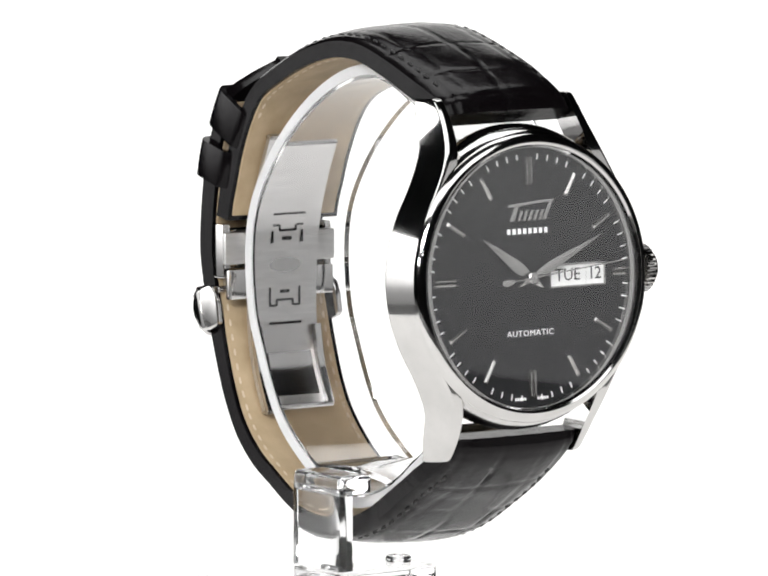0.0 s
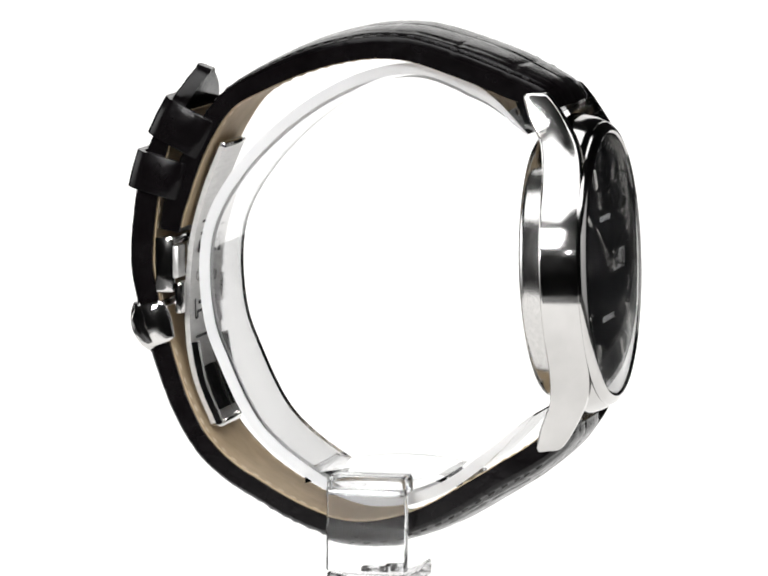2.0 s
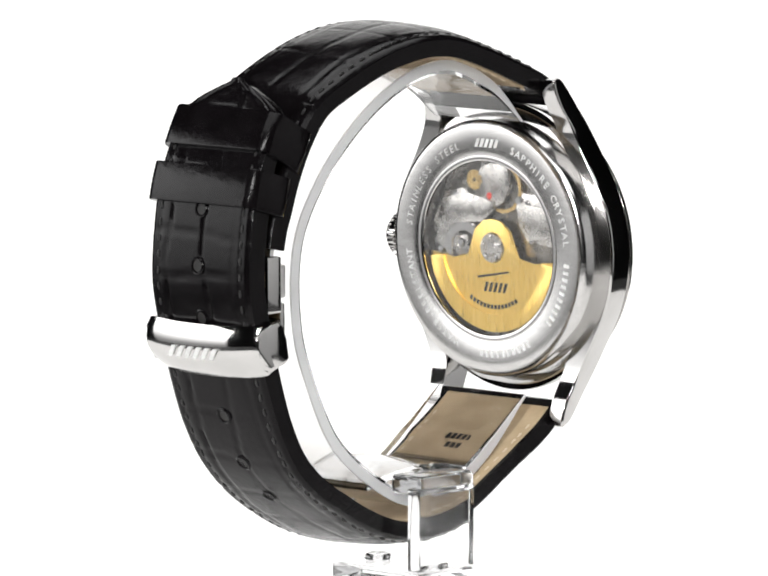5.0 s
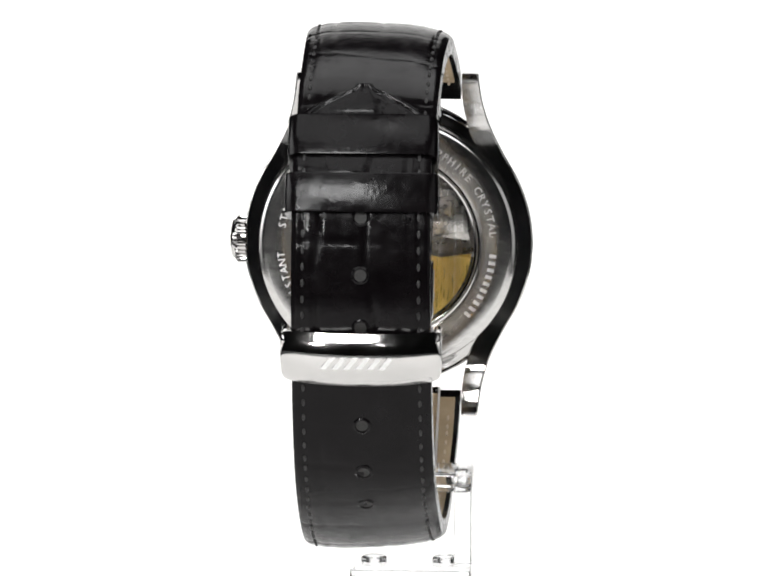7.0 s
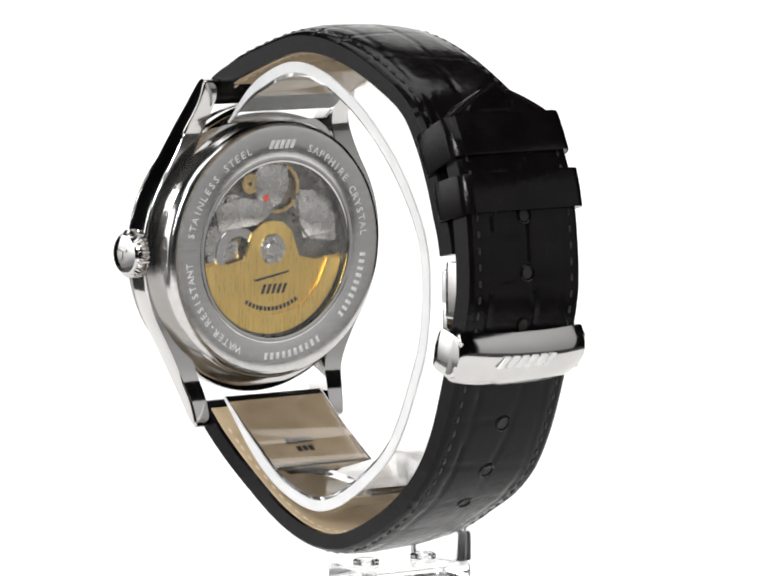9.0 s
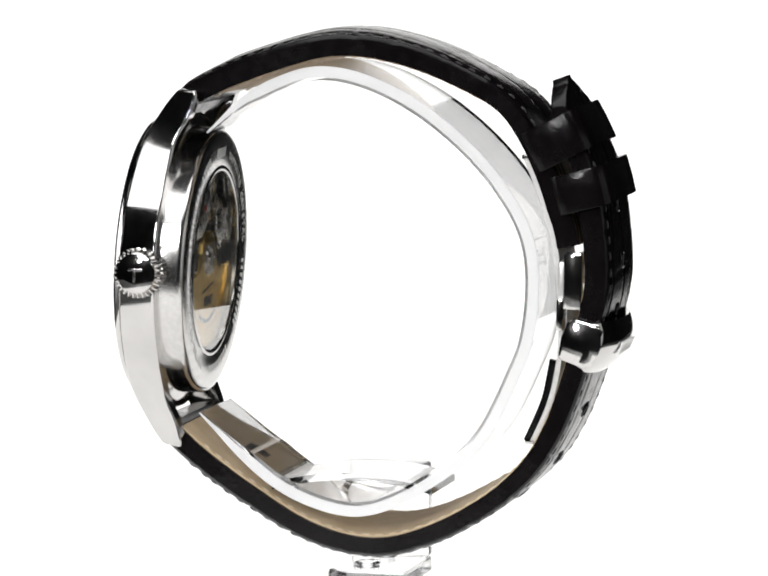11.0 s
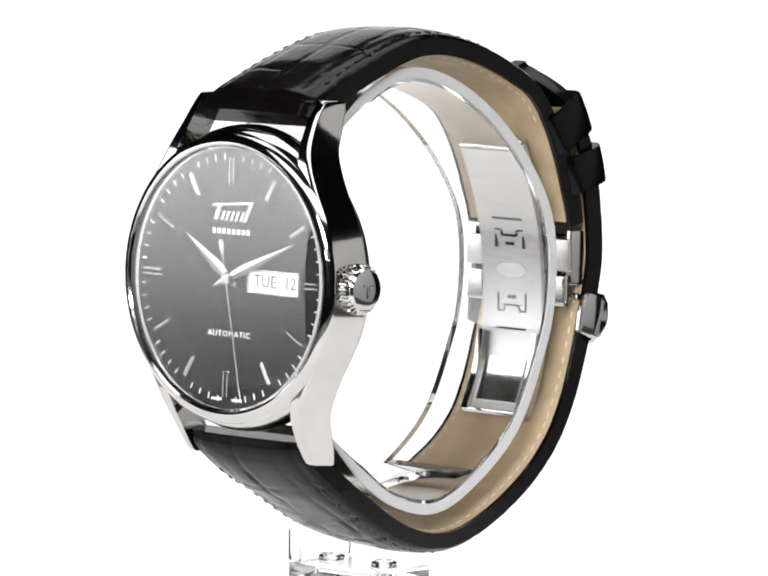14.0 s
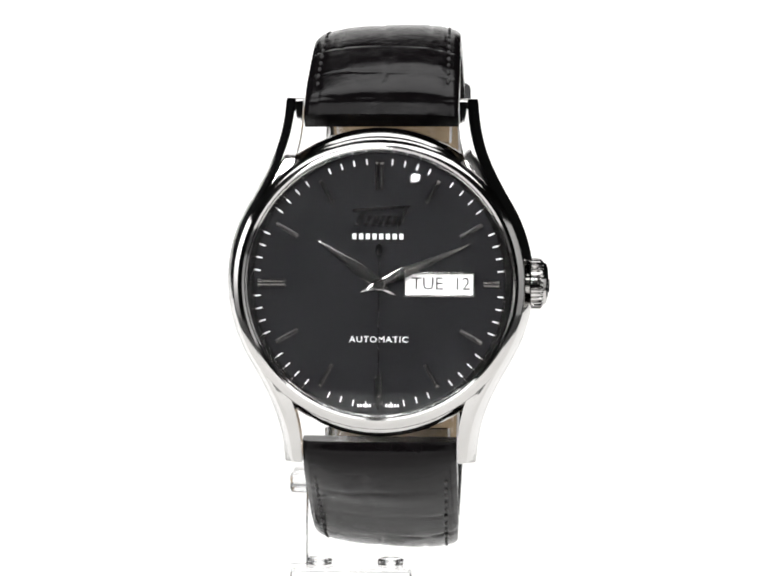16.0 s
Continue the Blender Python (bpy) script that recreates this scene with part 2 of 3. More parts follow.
def watch_case():
    ring = lathe([(18.0, -31.3), (19.0, -31.3), (19.3, -31.1), (19.75, -30.2), (20.2, -29.0), (20.3, -28.2), (20.3, -27.2), (20.0, -26.6), (19.5, -26.3), (17.0, -26.3), (17.0, -30.9), (17.2, -31.3)])
    ring.transform(Matrix.Diagonal((0.955, 1, 1, 1)))
    case = part("case", join(ring, flank(1), flank(-1)),
                STEEL, watch, "polished steel case with curved lugs", at=CASE)
    part("bezel", lathe([(17.55, -31.2), (17.6, -32.15), (17.9, -32.35), (18.3, -32.25), (19.0, -31.75), (19.15, -31.3)], 128), STEEL, case, at=CASE)
    part("rehaut", lathe([(16.9, -30.55), (17.5, -31.9), (17.54, -31.3), (17.2, -30.55)], 128), BRUSHED, case, "sloped steel ring round the dial", at=CASE)
    for s in (1, -1):
        bm = lathe([(0.0, -10.2), (0.75, -10.2), (0.75, 10.2), (0.0, 10.2)], 16)
        part("spring_bar", bm, STEEL, case, at=CASE @ Matrix.Translation((0, -25.6, s * 21.6)) @ Matrix.Rotation(radians(90), 4, "Z"))
    # domed crystal
    n = 14
    dome = [(17.5 * k / n, -33.45 + 1.3 * (k / n) ** 2) for k in range(n + 1)]
    under = [(r * 0.985, y + 0.75) for r, y in dome]
    cr = part("crystal", lathe([(max(r, 1e-4), y) for r, y in dome + under[::-1]], 128), SAPPHIRE, watch, "domed clear sapphire crystal", at=CASE)
    cr.visible_shadow = False
    return case


def crown():
    bm = bmesh.new()
    teeth = 30
    rows = []
    for i in range(teeth * 4):
        a = 2 * math.pi * i / (teeth * 4)
        out = 3.35 if i % 4 in (0, 1) else 3.0
        row = [(0.001, 22.15), (1.2, 22.12), (2.0, 22.04), (2.6, 21.85), (2.78, 21.5), (out, 21.1), (out, 19.9), (2.6, 19.7), (1.4, 19.65), (1.3, 19.2), (0.001, 19.2)]
        rows.append([(r * math.cos(a), x, r * math.sin(a)) for r, x in row])
    grid(bm, rows, wrap_rows=True, wrap=False)
    bmesh.ops.remove_doubles(bm, verts=bm.verts, dist=1e-4)
    place = CASE @ Matrix.Translation((0, -28.3, 0)) @ Matrix.Rotation(radians(-90), 4, "Z")
    cw = part("crown", bm, STEEL, watch, "fluted polished steel winding crown", at=place)
    emb = join(box(1.9, 0.16, 0.32, 0, 22.16, 0.55, 0.05), box(0.34, 0.16, 1.7, 0.1, 22.16, -0.25, 0.05))
    part("emblem", emb, BRUSHED, cw, at=place)


DIAL_Y = -30.75


def bars(x0, x1, z, h, n, y, deep=0.1, slant=0.0, gap=0.28):
    """Letter-sized blocks in a row, for writing that is not spelt out."""
    bms = []
    step = (x1 - x0) / n
    for k in range(n):
        a, b = x0 + step * k, x0 + step * (k + 1 - gap)
        bms.append(slab([(a, z), (b, z), (b + slant, z + h), (a + slant, z + h)], y, y - deep))
    return join(*bms)


def dial():
    d = part("dial", lathe([(0.001, DIAL_Y), (17.2, DIAL_Y), (17.2, DIAL_Y + 0.4), (0.001, DIAL_Y + 0.4)], 128), DIAL, watch, "glossy black dial", at=CASE)

    def ingot(w, h, deep):
        o = [(-w / 2, 0), (w / 2, 0), (w / 2, h), (-w / 2, h)]
        top = [(-w * 0.16, 0.25), (w * 0.16, 0.25), (w * 0.16, h - 0.25), (-w * 0.16, h - 0.25)]
        bm = bmesh.new()
        grid(bm, [[(x, 0, z) for x, z in o], [(x, -deep * 0.45, z) for x, z in o], [(x, -deep, z) for x, z in top]], cap=True)
        return bm

    one = part("hour_index", ingot(0.62, 3.3, 0.5), STEEL, d, smooth=False)
    double = part("hour_index", join(*[ing for ing in (ingot(0.52, 3.7, 0.5), ingot(0.52, 3.7, 0.5))]), STEEL, d, smooth=False)
    me_one, me_two = one.data, double.data
    for v in list(me_two.vertices)[: len(me_two.vertices) // 2]:
        v.co.x -= 0.34 * MM
    for v in list(me_two.vertices)[len(me_two.vertices) // 2:]:
        v.co.x += 0.34 * MM
    bpy.data.objects.remove(one)
    bpy.data.objects.remove(double)
    for h in range(12):
        a = radians(30 * h)
        r = 12.2
        two = h % 3 == 0
        m = CASE @ Matrix.Rotation(a, 4, "Y") @ Matrix.Translation((0, DIAL_Y, r if h != 3 else 13.6))
        ob = piece("hour_index", me_two if two else me_one, m, d)
        if h == 3:
            ob.matrix_basis = ob.matrix_basis @ Matrix.Diagonal((1, 1, 0.6, 1))
    tick = part("minute_tick", box(0.15, 0.06, 0.8, 0, -0.03, 0.475), PRINT, d, smooth=False)
    tick_me = tick.data
    bpy.data.objects.remove(tick)
    for k in range(60):
        if k % 5:
            piece("minute_tick", tick_me, CASE @ Matrix.Rotation(radians(6 * k), 4, "Y") @ Matrix.Translation((0, DIAL_Y, 15.5)), d)
    # applied emblem: a long bar over slanted blocks
    em = join(slab([(-3.6, 9.35), (3.9, 9.95), (4.1, 10.3), (-3.4, 9.75)], DIAL_Y, DIAL_Y - 0.3),
              slab([(-3.3, 7.55), (-2.5, 7.55), (-1.6, 9.6), (-2.4, 9.5)], DIAL_Y, DIAL_Y - 0.3),
              bars(-2.0, 2.3, 7.55, 1.35, 5, DIAL_Y, 0.3, 0.55, 0.42),
              slab([(2.1, 7.55), (2.7, 7.55), (3.9, 10.0), (3.2, 9.9)], DIAL_Y, DIAL_Y - 0.3))
    part("emblem", em, STEEL, d, "applied polished steel emblem", smooth=False, at=CASE)
    part("model_lettering", bars(-3.5, 3.5, 5.8, 0.72, 8, DIAL_Y, 0.06, 0, 0.42), PRINT, d, smooth=False, at=CASE)
    part("lettering", text_bm("AUTOMATIC", 1.12, DIAL_Y - 0.03, 0.06, 1.12, 0, -7.35, 1.1), PRINT, d, smooth=False, at=CASE)
    for x in (-1.85, 1.85):
        part("small_lettering", bars(x - 0.95, x + 0.95, -16.15, 0.36, 5, DIAL_Y, 0.05), PRINT, d, smooth=False, at=CASE)
    # day and date window
    fr = join(box(9.3, 0.3, 0.26, 7.85, DIAL_Y - 0.12, 1.42, 0.05), box(9.3, 0.3, 0.26, 7.85, DIAL_Y - 0.12, -1.52, 0.05),
              box(0.26, 0.3, 3.2, 3.3, DIAL_Y - 0.12, -0.05, 0.05), box(0.26, 0.3, 3.2, 12.4, DIAL_Y - 0.12, -0.05, 0.05))
    part("window_frame", fr, STEEL, d, "polished steel frame of the calendar window", smooth=False, at=CASE)
    part("day_disc", box(5.9, 0.1, 2.7, 6.38, DIAL_Y - 0.03, -0.05), CARD, d, "white day disc", smooth=False, at=CASE)
    part("date_disc", box(2.9, 0.1, 2.7, 10.86, DIAL_Y - 0.03, -0.05), CARD, d, "white date disc", smooth=False, at=CASE)
    part("day_print", text_bm("TUE", 2.35, DIAL_Y - 0.1, 0.04, 1.0, 6.3, -0.03), INK, d, smooth=False, at=CASE)
    part("date_print", text_bm("12", 2.35, DIAL_Y - 0.1, 0.04, 0.95, 10.8, -0.03), INK, d, smooth=False, at=CASE)


def pointer(name, length, tail, width, y, angle):
    out = [(0, -tail), (width * 0.55, -tail * 0.35), (width * 0.62, 0), (width, length * 0.28), (0.05, length), (-0.05, length), (-width, length * 0.28), (-width * 0.62, 0), (-width * 0.55, -tail * 0.35)]
    bm = bmesh.new()
    lo = [bm.verts.new((x, y, z)) for x, z in out]
    rim = [bm.verts.new((x, y - 0.08, z)) for x, z in out]
    ridge = [bm.verts.new((0, y - 0.17, z)) for z in (-tail * 0.6, length * 0.28, length * 0.95)]
    n = len(out)
    bm.faces.new(lo)
    for i in range(n):
        bm.faces.new((lo[i], lo[(i + 1) % n], rim[(i + 1) % n], rim[i]))
    up = [ridge[0], ridge[0], ridge[0], ridge[1], ridge[2], ridge[2], ridge[1], ridge[0], ridge[0]]
    for i in range(n):
        j = (i + 1) % n
        face = [rim[i], rim[j], up[j]] + ([up[i]] if up[i] is not up[j] else [])
        bm.faces.new(face)
    return part(name, bm, STEEL, watch, "faceted polished steel pointer", smooth=False, at=CASE @ Matrix.Rotation(radians(angle), 4, "Y"))


SECONDS_Y = -31.75


def pointers():
    pointer("hour_pointer", 9.6, 2.6, 0.85, -31.1, -55)
    pointer("minute_pointer", 12.9, 2.8, 0.72, -31.45, 66)
    bm = join(box(0.16, 0.08, 20.5, 0, 0, 6.2), slab([(-0.12, -3.2), (0.12, -3.2), (0.5, -4.3), (0.35, -5.0), (0, -5.3), (-0.35, -5.0), (-0.5, -4.3)], -0.05, 0.05),
              lathe([(0.001, -0.22), (0.7, -0.2), (0.85, -0.05), (0.85, 0.3), (0.001, 0.3)], 24))
    return part("seconds_pointer", bm, STEEL, watch, "thin polished steel seconds pointer", smooth=False)


def ring_text(word, radius, size, y, mid, per):
    """Letters round the case back, read from behind, tops outward; mid: degrees from the top, seen from behind clockwise."""
    bms = []
    for k, ch in enumerate(word):
        if ch == " ":
            continue
        a = mid + per * (k - (len(word) - 1) / 2)
        b = text_bm(ch, size, 0, 0.05)
        b.transform(Matrix.Rotation(radians(-a), 4, "Y") @ Matrix.Translation((0, y, radius)) @ Matrix.Rotation(radians(180), 4, "Z"))
        bms.append(b)
    return join(*bms)


def case_back():
    cb = part("case_back", lathe([(12.4, -23.6), (12.5, -23.05), (12.9, -22.85), (16.8, -22.85), (17.2, -22.92), (17.6, -23.1), (17.85, -23.4), (17.95, -23.8), (18.05, -25.6), (18.1, -26.0), (18.1, -26.4), (12.4, -26.4)], 128), SATIN, watch,
              "brushed steel exhibition case back", at=CASE)
    part("window_ring", lathe([(12.1, -23.3), (12.2, -22.9), (12.55, -22.75), (12.95, -22.84), (12.6, -23.4)], 128), STEEL, cb, at=CASE)
    Y = -22.83
    part("lettering", ring_text("STAINLESS STEEL", 14.75, 1.5, Y, -50, 4.2), ETCH, cb, smooth=False, at=CASE)
    part("lettering", ring_text("SAPPHIRE CRYSTAL", 14.75, 1.5, Y, 52, 4.2), ETCH, cb, smooth=False, at=CASE)
    part("lettering", ring_text("WATER-RESISTANT", 14.75, 1.5, Y, -125, 4.2), ETCH, cb, smooth=False, at=CASE)
    # unreadable marks as plain blocks
    mark = part("serial_mark", box(0.48, 0.05, 0.95), ETCH, cb, smooth=False)
    for c in (113, 168):
        for k in range(10):
            piece("serial_mark", mark.data, CASE @ Matrix.Rotation(radians(-(c + 3.9 * (k - 4.5))), 4, "Y") @ Matrix.Translation((0, Y, 14.75)), cb)
    bpy.data.objects.remove(mark)
    part("emblem", bars(-2.2, 2.2, 14.1, 1.2, 5, Y + 0.05, 0.06, -0.5, 0.4), ETCH, cb, smooth=False, at=CASE)
    gl = part("display_window", lathe([(0.001, -22.95), (12.15, -22.95), (12.15, -23.3), (0.001, -23.3)], 96), SAPPHIRE, cb, "flat clear glass over the movement", at=CASE)
    gl.visible_shadow = False


def movement():
    # main plate, with the shade below the bridges painted in as dark metal
    mv = part("movement", lathe([(0.001, -25.6), (12.35, -25.6), (12.35, -26.2), (0.001, -26.2)], 96), PLATE, watch, "nickel plated automatic movement with gilt rotor, its main plate coloured dark for depth shade", at=CASE)

    def arc(r0, r1, a0, a1, n=40):
        o = [(r1 * math.sin(radians(a0 + (a1 - a0) * k / n)), r1 * math.cos(radians(a0 + (a1 - a0) * k / n))) for k in range(n + 1)]
        return o + [(r0 * math.sin(radians(a1 + (a0 - a1) * k / n)), r0 * math.cos(radians(a1 + (a0 - a1) * k / n))) for k in range(n + 1)]

    # rotor: a half disc with a thick outer weight and a raised hub
    o = [(11.7 * math.sin(radians(a)), 11.7 * math.cos(radians(a))) for a in np.linspace(96, 264, 60)]
    o += [(-7.4, -1.9), (-4.6, -1.3), (-4.0, 0.4), (-3.3, 2.4), (-1.7, 3.7), (0, 4.0), (1.7, 3.7), (3.3, 2.4), (4.0, 0.4), (4.6, -1.3), (7.4, -1.9)]
    rot = part("rotor", slab([(-x, z) for x, z in o], -24.55, -24.15, 0.08), GOLD, mv, "gilt winding rotor", at=CASE)
    part("rotor_weight", slab(arc(9.3, 11.75, 99, 261), -24.8, -23.85, 0.15), GOLD, rot, at=CASE)
    part("rotor_bearing", lathe([(0.001, -23.7), (1.0, -23.7), (1.15, -23.85), (2.0, -23.85), (2.15, -24.1), (2.15, -24.5), (0.001, -24.5)], 40), NICKEL, rot, at=CASE)
    for k in range(5):
        a = radians(72 * k)
        part("bearing_ball", lathe([(0.001, -23.95), (0.3, -23.9), (0.4, -23.75), (0.3, -23.6), (0.001, -23.55)], 12), STEEL, rot, at=CASE @ Matrix.Translation((1.55 * math.sin(a), -0.1, 1.55 * math.cos(a))))
    em = join(slab([(2.9, -4.1), (-2.9, -3.1), (-3.0, -3.35), (2.7, -4.4)], -24.15, -24.1), bars(-2.2, 2.2, -6.2, 1.35, 5, -24.1, 0.05, -0.5, 0.45))
    part("emblem", em, INK, rot, smooth=False, at=CASE)
    part("rotor_marks", join(*[boxat(a) for a in np.linspace(150, 210, 14)]), INK, rot, smooth=False, at=CASE)
    # bridges, wheels, jewels and screws above the rotor
    part("bridge", slab([(-11.4, 0.5), (-11.0, 4.2), (-9.0, 7.6), (-5.2, 7.9), (-3.8, 5.6), (-5.2, 4.4), (-5.6, 1.2)], -25.6, -24.9, 0.1), NICKEL, mv, at=CASE)
    part("bridge", slab([(11.6, 1.0), (10.4, 5.2), (6.6, 6.2), (3.4, 4.9), (3.0, 6.2), (6.0, 7.9), (9.4, 7.2), (11.8, 3.0)], -25.6, -24.95, 0.1), NICKEL, mv, at=CASE)
    part("bridge", slab([(11.4, -2.6), (11.7, 0.4), (5.4, 1.4), (5.0, -1.6)], -25.6, -24.9, 0.12), NICKEL, mv, at=CASE)
    part("bridge", slab([(9.6, 6.4), (9.0, 2.9), (2.2, 3.4), (-0.2, 5.2), (-0.2, 6.4), (5.0, 7.4)], -25.5, -24.45, 0.15), NICKEL, mv, at=CASE)
    part("bridge", slab([(-4.4, 6.4), (-10.0, 6.2), (-10.8, 1.8), (-6.2, 1.4), (-4.6, 3.6)], -25.5, -24.4, 0.15), NICKEL, mv, at=CASE)
    part("barrel_drum", lathe([(2.2, -24.9), (2.4, -24.5), (3.6, -24.5), (3.9, -24.75), (3.9, -25.5), (2.2, -25.5)], 60), STEEL, mv, "polished curved barrel drum", at=CASE @ Matrix.Translation((5.6, 0, -0.4)))
    gear = bmesh.new()
    rim = [[((2.5 if i % 4 < 2 else 2.15) * math.cos(math.pi * i / 48), y, (2.5 if i % 4 < 2 else 2.15) * math.sin(math.pi * i / 48)) for i in range(96)] for y in (-25.3, -24.6)]
    grid(gear, rim, cap=True)
    part("ratchet_wheel", gear, NICKEL, mv, "toothed steel wheel", smooth=False, at=CASE @ Matrix.Translation((9.0, 0, 1.4)))
    part("balance_bridge", slab([(-2.6, 11.6), (2.2, 11.8), (3.2, 9.4), (2.4, 6.6), (0.6, 5.4), (-1.6, 6.2), (-3.0, 8.6)], -25.4, -24.7, 0.1), NICKEL, mv, at=CASE)
    part("balance_wheel", lathe([(3.0, -25.3), (3.5, -25.3), (3.5, -24.95), (3.0, -24.95)], 48), BRASS, mv, at=CASE @ Matrix.Translation((-1.4, 0, 8.3)))
    for x, z, r in ((-8.0, 3.6, 2.3), (3.6, 9.2, 1.4)):
        part("gear_wheel", lathe([(0.3, -24.9), (r, -24.9), (r, -24.7), (0.3, -24.7)], 40), BRASS if r < 2.2 else NICKEL, mv, at=CASE @ Matrix.Translation((x, 0, z)))
    for x, z in ((0.9, 7.1), (-6.2, 6.4), (7.2, 7.0), (-9.6, 2.2), (9.9, 2.6)):
        part("jewel", lathe([(0.001, -24.62), (0.4, -24.6), (0.5, -24.7), (0.5, -25), (0.001, -25)], 16), RUBY if x == 0.9 else STEEL, mv, at=CASE @ Matrix.Translation((x, 0, z)))
    for x, z in ((5.2, 5.2), (-4.6, 6.8), (-10.2, 5.0), (10.2, -0.9), (6.4, 0.2), (-7.0, 1.4)):
        part("screw", lathe([(0.001, -24.55), (0.5, -24.55), (0.6, -24.7), (0.6, -25.1), (0.001, -25.1)], 16), STEEL, mv, at=CASE @ Matrix.Translation((x, 0, z)))


def boxat(a):
    b = box(0.45, 0.05, 0.6)
    b.transform(Matrix.Rotation(radians(a), 4, "Y") @ Matrix.Translation((0, -24.12, 8.3)))
    return b


# ---- the strap ----
SX = CX = 1.4
REAR = 0.35
UPPER = ((-27.3, 25.0), (-25.6, 27.2), (-21.5, 29.2), (-14.9, 31.8), (-8.2, 33.9), (-3.5, 34.5), (1.8, 34.1), (8.4, 32.4), (15, 29.5), (19.8, 26.7), (23.2, 22.6), (26.2, 17.2), (28.4, 11.5), (29.2, 8.0))
LOWER = ((-28.4, -18.0), (-27.7, -20.6), (-22.2, -25.4), (-15.6, -29.7), (-9, -33.3), (-2.2, -35.3), (4.6, -35.2), (11.8, -32.5), (18.9, -28.0), (24.2, -22.8), (27.6, -17.1), (29.9, -11.0), (31.5, -5.5),
         (32.6, -1), (33.2, 3), (33.0, 7.8), (32.3, 13.0), (31.4, 16.8), (29.9, 20.4), (28.2, 23.6), (26.7, 26.6), (25.4, 29.8))


def clamp(v):
    return max(0.0, min(1.0, v))


def lay(x, y, z):
    """A point of the strap: worn from use, it lies a little twisted and off the middle behind."""
    way = clamp((y + 27) / 8) * clamp((24 - y) / 8)
    top, low = clamp((z - 12) / 15) * way, clamp((-z - 14) / 14) * way
    return SX + x + REAR * clamp(y / 28), y, z + top * (0.45 + 0.04 * x) + low * 0.06 * (9 - x)


def groove(s, x, cuts, lanes):
    """Depth of the scale pattern's furrows at s along and x across the strap."""
    wob = 0.35 * noise.noise(Vector((s * 0.25, x * 0.3, 3.1)))
    d = 0.0
    fade = 0.35 + 0.65 * max(0.0, min(1.0, 0.55 + 1.6 * noise.noise(Vector((s * 0.11, x * 0.14, 7.7)))))
    for c, tilt, deep in cuts:
        u = (s - c - tilt * x + wob) / 0.28
        d = max(d, deep * math.exp(-u * u))
    for l, sway, deep in lanes:
        u = (x - l - 1.6 * sway * math.sin(s * 0.17 + 2 * l) - 1.5 * wob) / 0.26
        d = max(d, deep * math.exp(-u * u))
    return d * fade * 0.85


def strap_band(name, curve, widths, thick, dome, cuts, lanes, tip=False, label=""):
    """One half of the strap: outer leather; widths, thick and dome are tables over the length from 0 to 1."""
    n, k = 220, 40
    pts, tan, length = spline(curve, n)
    rows = []
    for i in range(n + 1):
        f = i / n
        w = np.interp(f, *widths) / 2
        if tip and f > 0.955:
            w *= max(0.12, 1 - ((f - 0.955) / 0.045) ** 1.6)
        t, dm = np.interp(f, *thick), np.interp(f, *dome)
        p, g = pts[i], tan[i]
        out = Vector((-g.y, g.x))
        if out.dot(p - Vector((0, 2))) < 0:
            out = -out
        loop = []
        for j in range(k + 1):
            u = -1 + 2 * j / k
            x = u * w
            rise = dm * (1 - abs(u) ** 3.2) - (0.35 * max(0, (abs(u) - 0.9) / 0.1) ** 2)
            rise -= groove(f * length, x, cuts, lanes) * (1 if abs(u) < 0.97 else 0.4)
            rise -= 0.16 * math.exp(-(((abs(x) - (w - 1.5)) / 0.35) ** 2))
            q = p + out * (rise - dm * 0.6)
            loop.append(lay(x, q.x, q.y))
        for u in (1, 0.5, 0, -0.5, -1):
            q = p - out * (t - 0.12 + dm * 0.6)
            loop.append(lay(u * w, q.x, q.y))
        rows.append(loop)
    bm = bmesh.new()
    grid(bm, rows, cap=True)
    band = part(name, bm, LEATHER, watch, label)
    # lining inside it
    rows, m = [], 8
    for i in range(6 if tip else 22, n - (8 if tip else 1), 2):
        f = i / n
        w, t, dm = np.interp(f, *widths) / 2 - 0.55, np.interp(f, *thick), np.interp(f, *dome)
        p, g = pts[i], tan[i]
        out = Vector((-g.y, g.x))
        if out.dot(p - Vector((0, 2))) < 0:
            out = -out
        a, b = p - out * (t - 0.4 + dm * 0.6), p - out * (t + dm * 0.6 + 0.03)
        rows.append([lay(u * w, a.x, a.y) for u in np.linspace(-1, 1, m)] + [lay(u * w, b.x, b.y) for u in np.linspace(0.98, -0.98, m)])
    bm = bmesh.new()
    grid(bm, rows, cap=True)
    lining = part("lining", bm, TAN, band, "tan leather lining")
    return band, lining, pts, tan, length


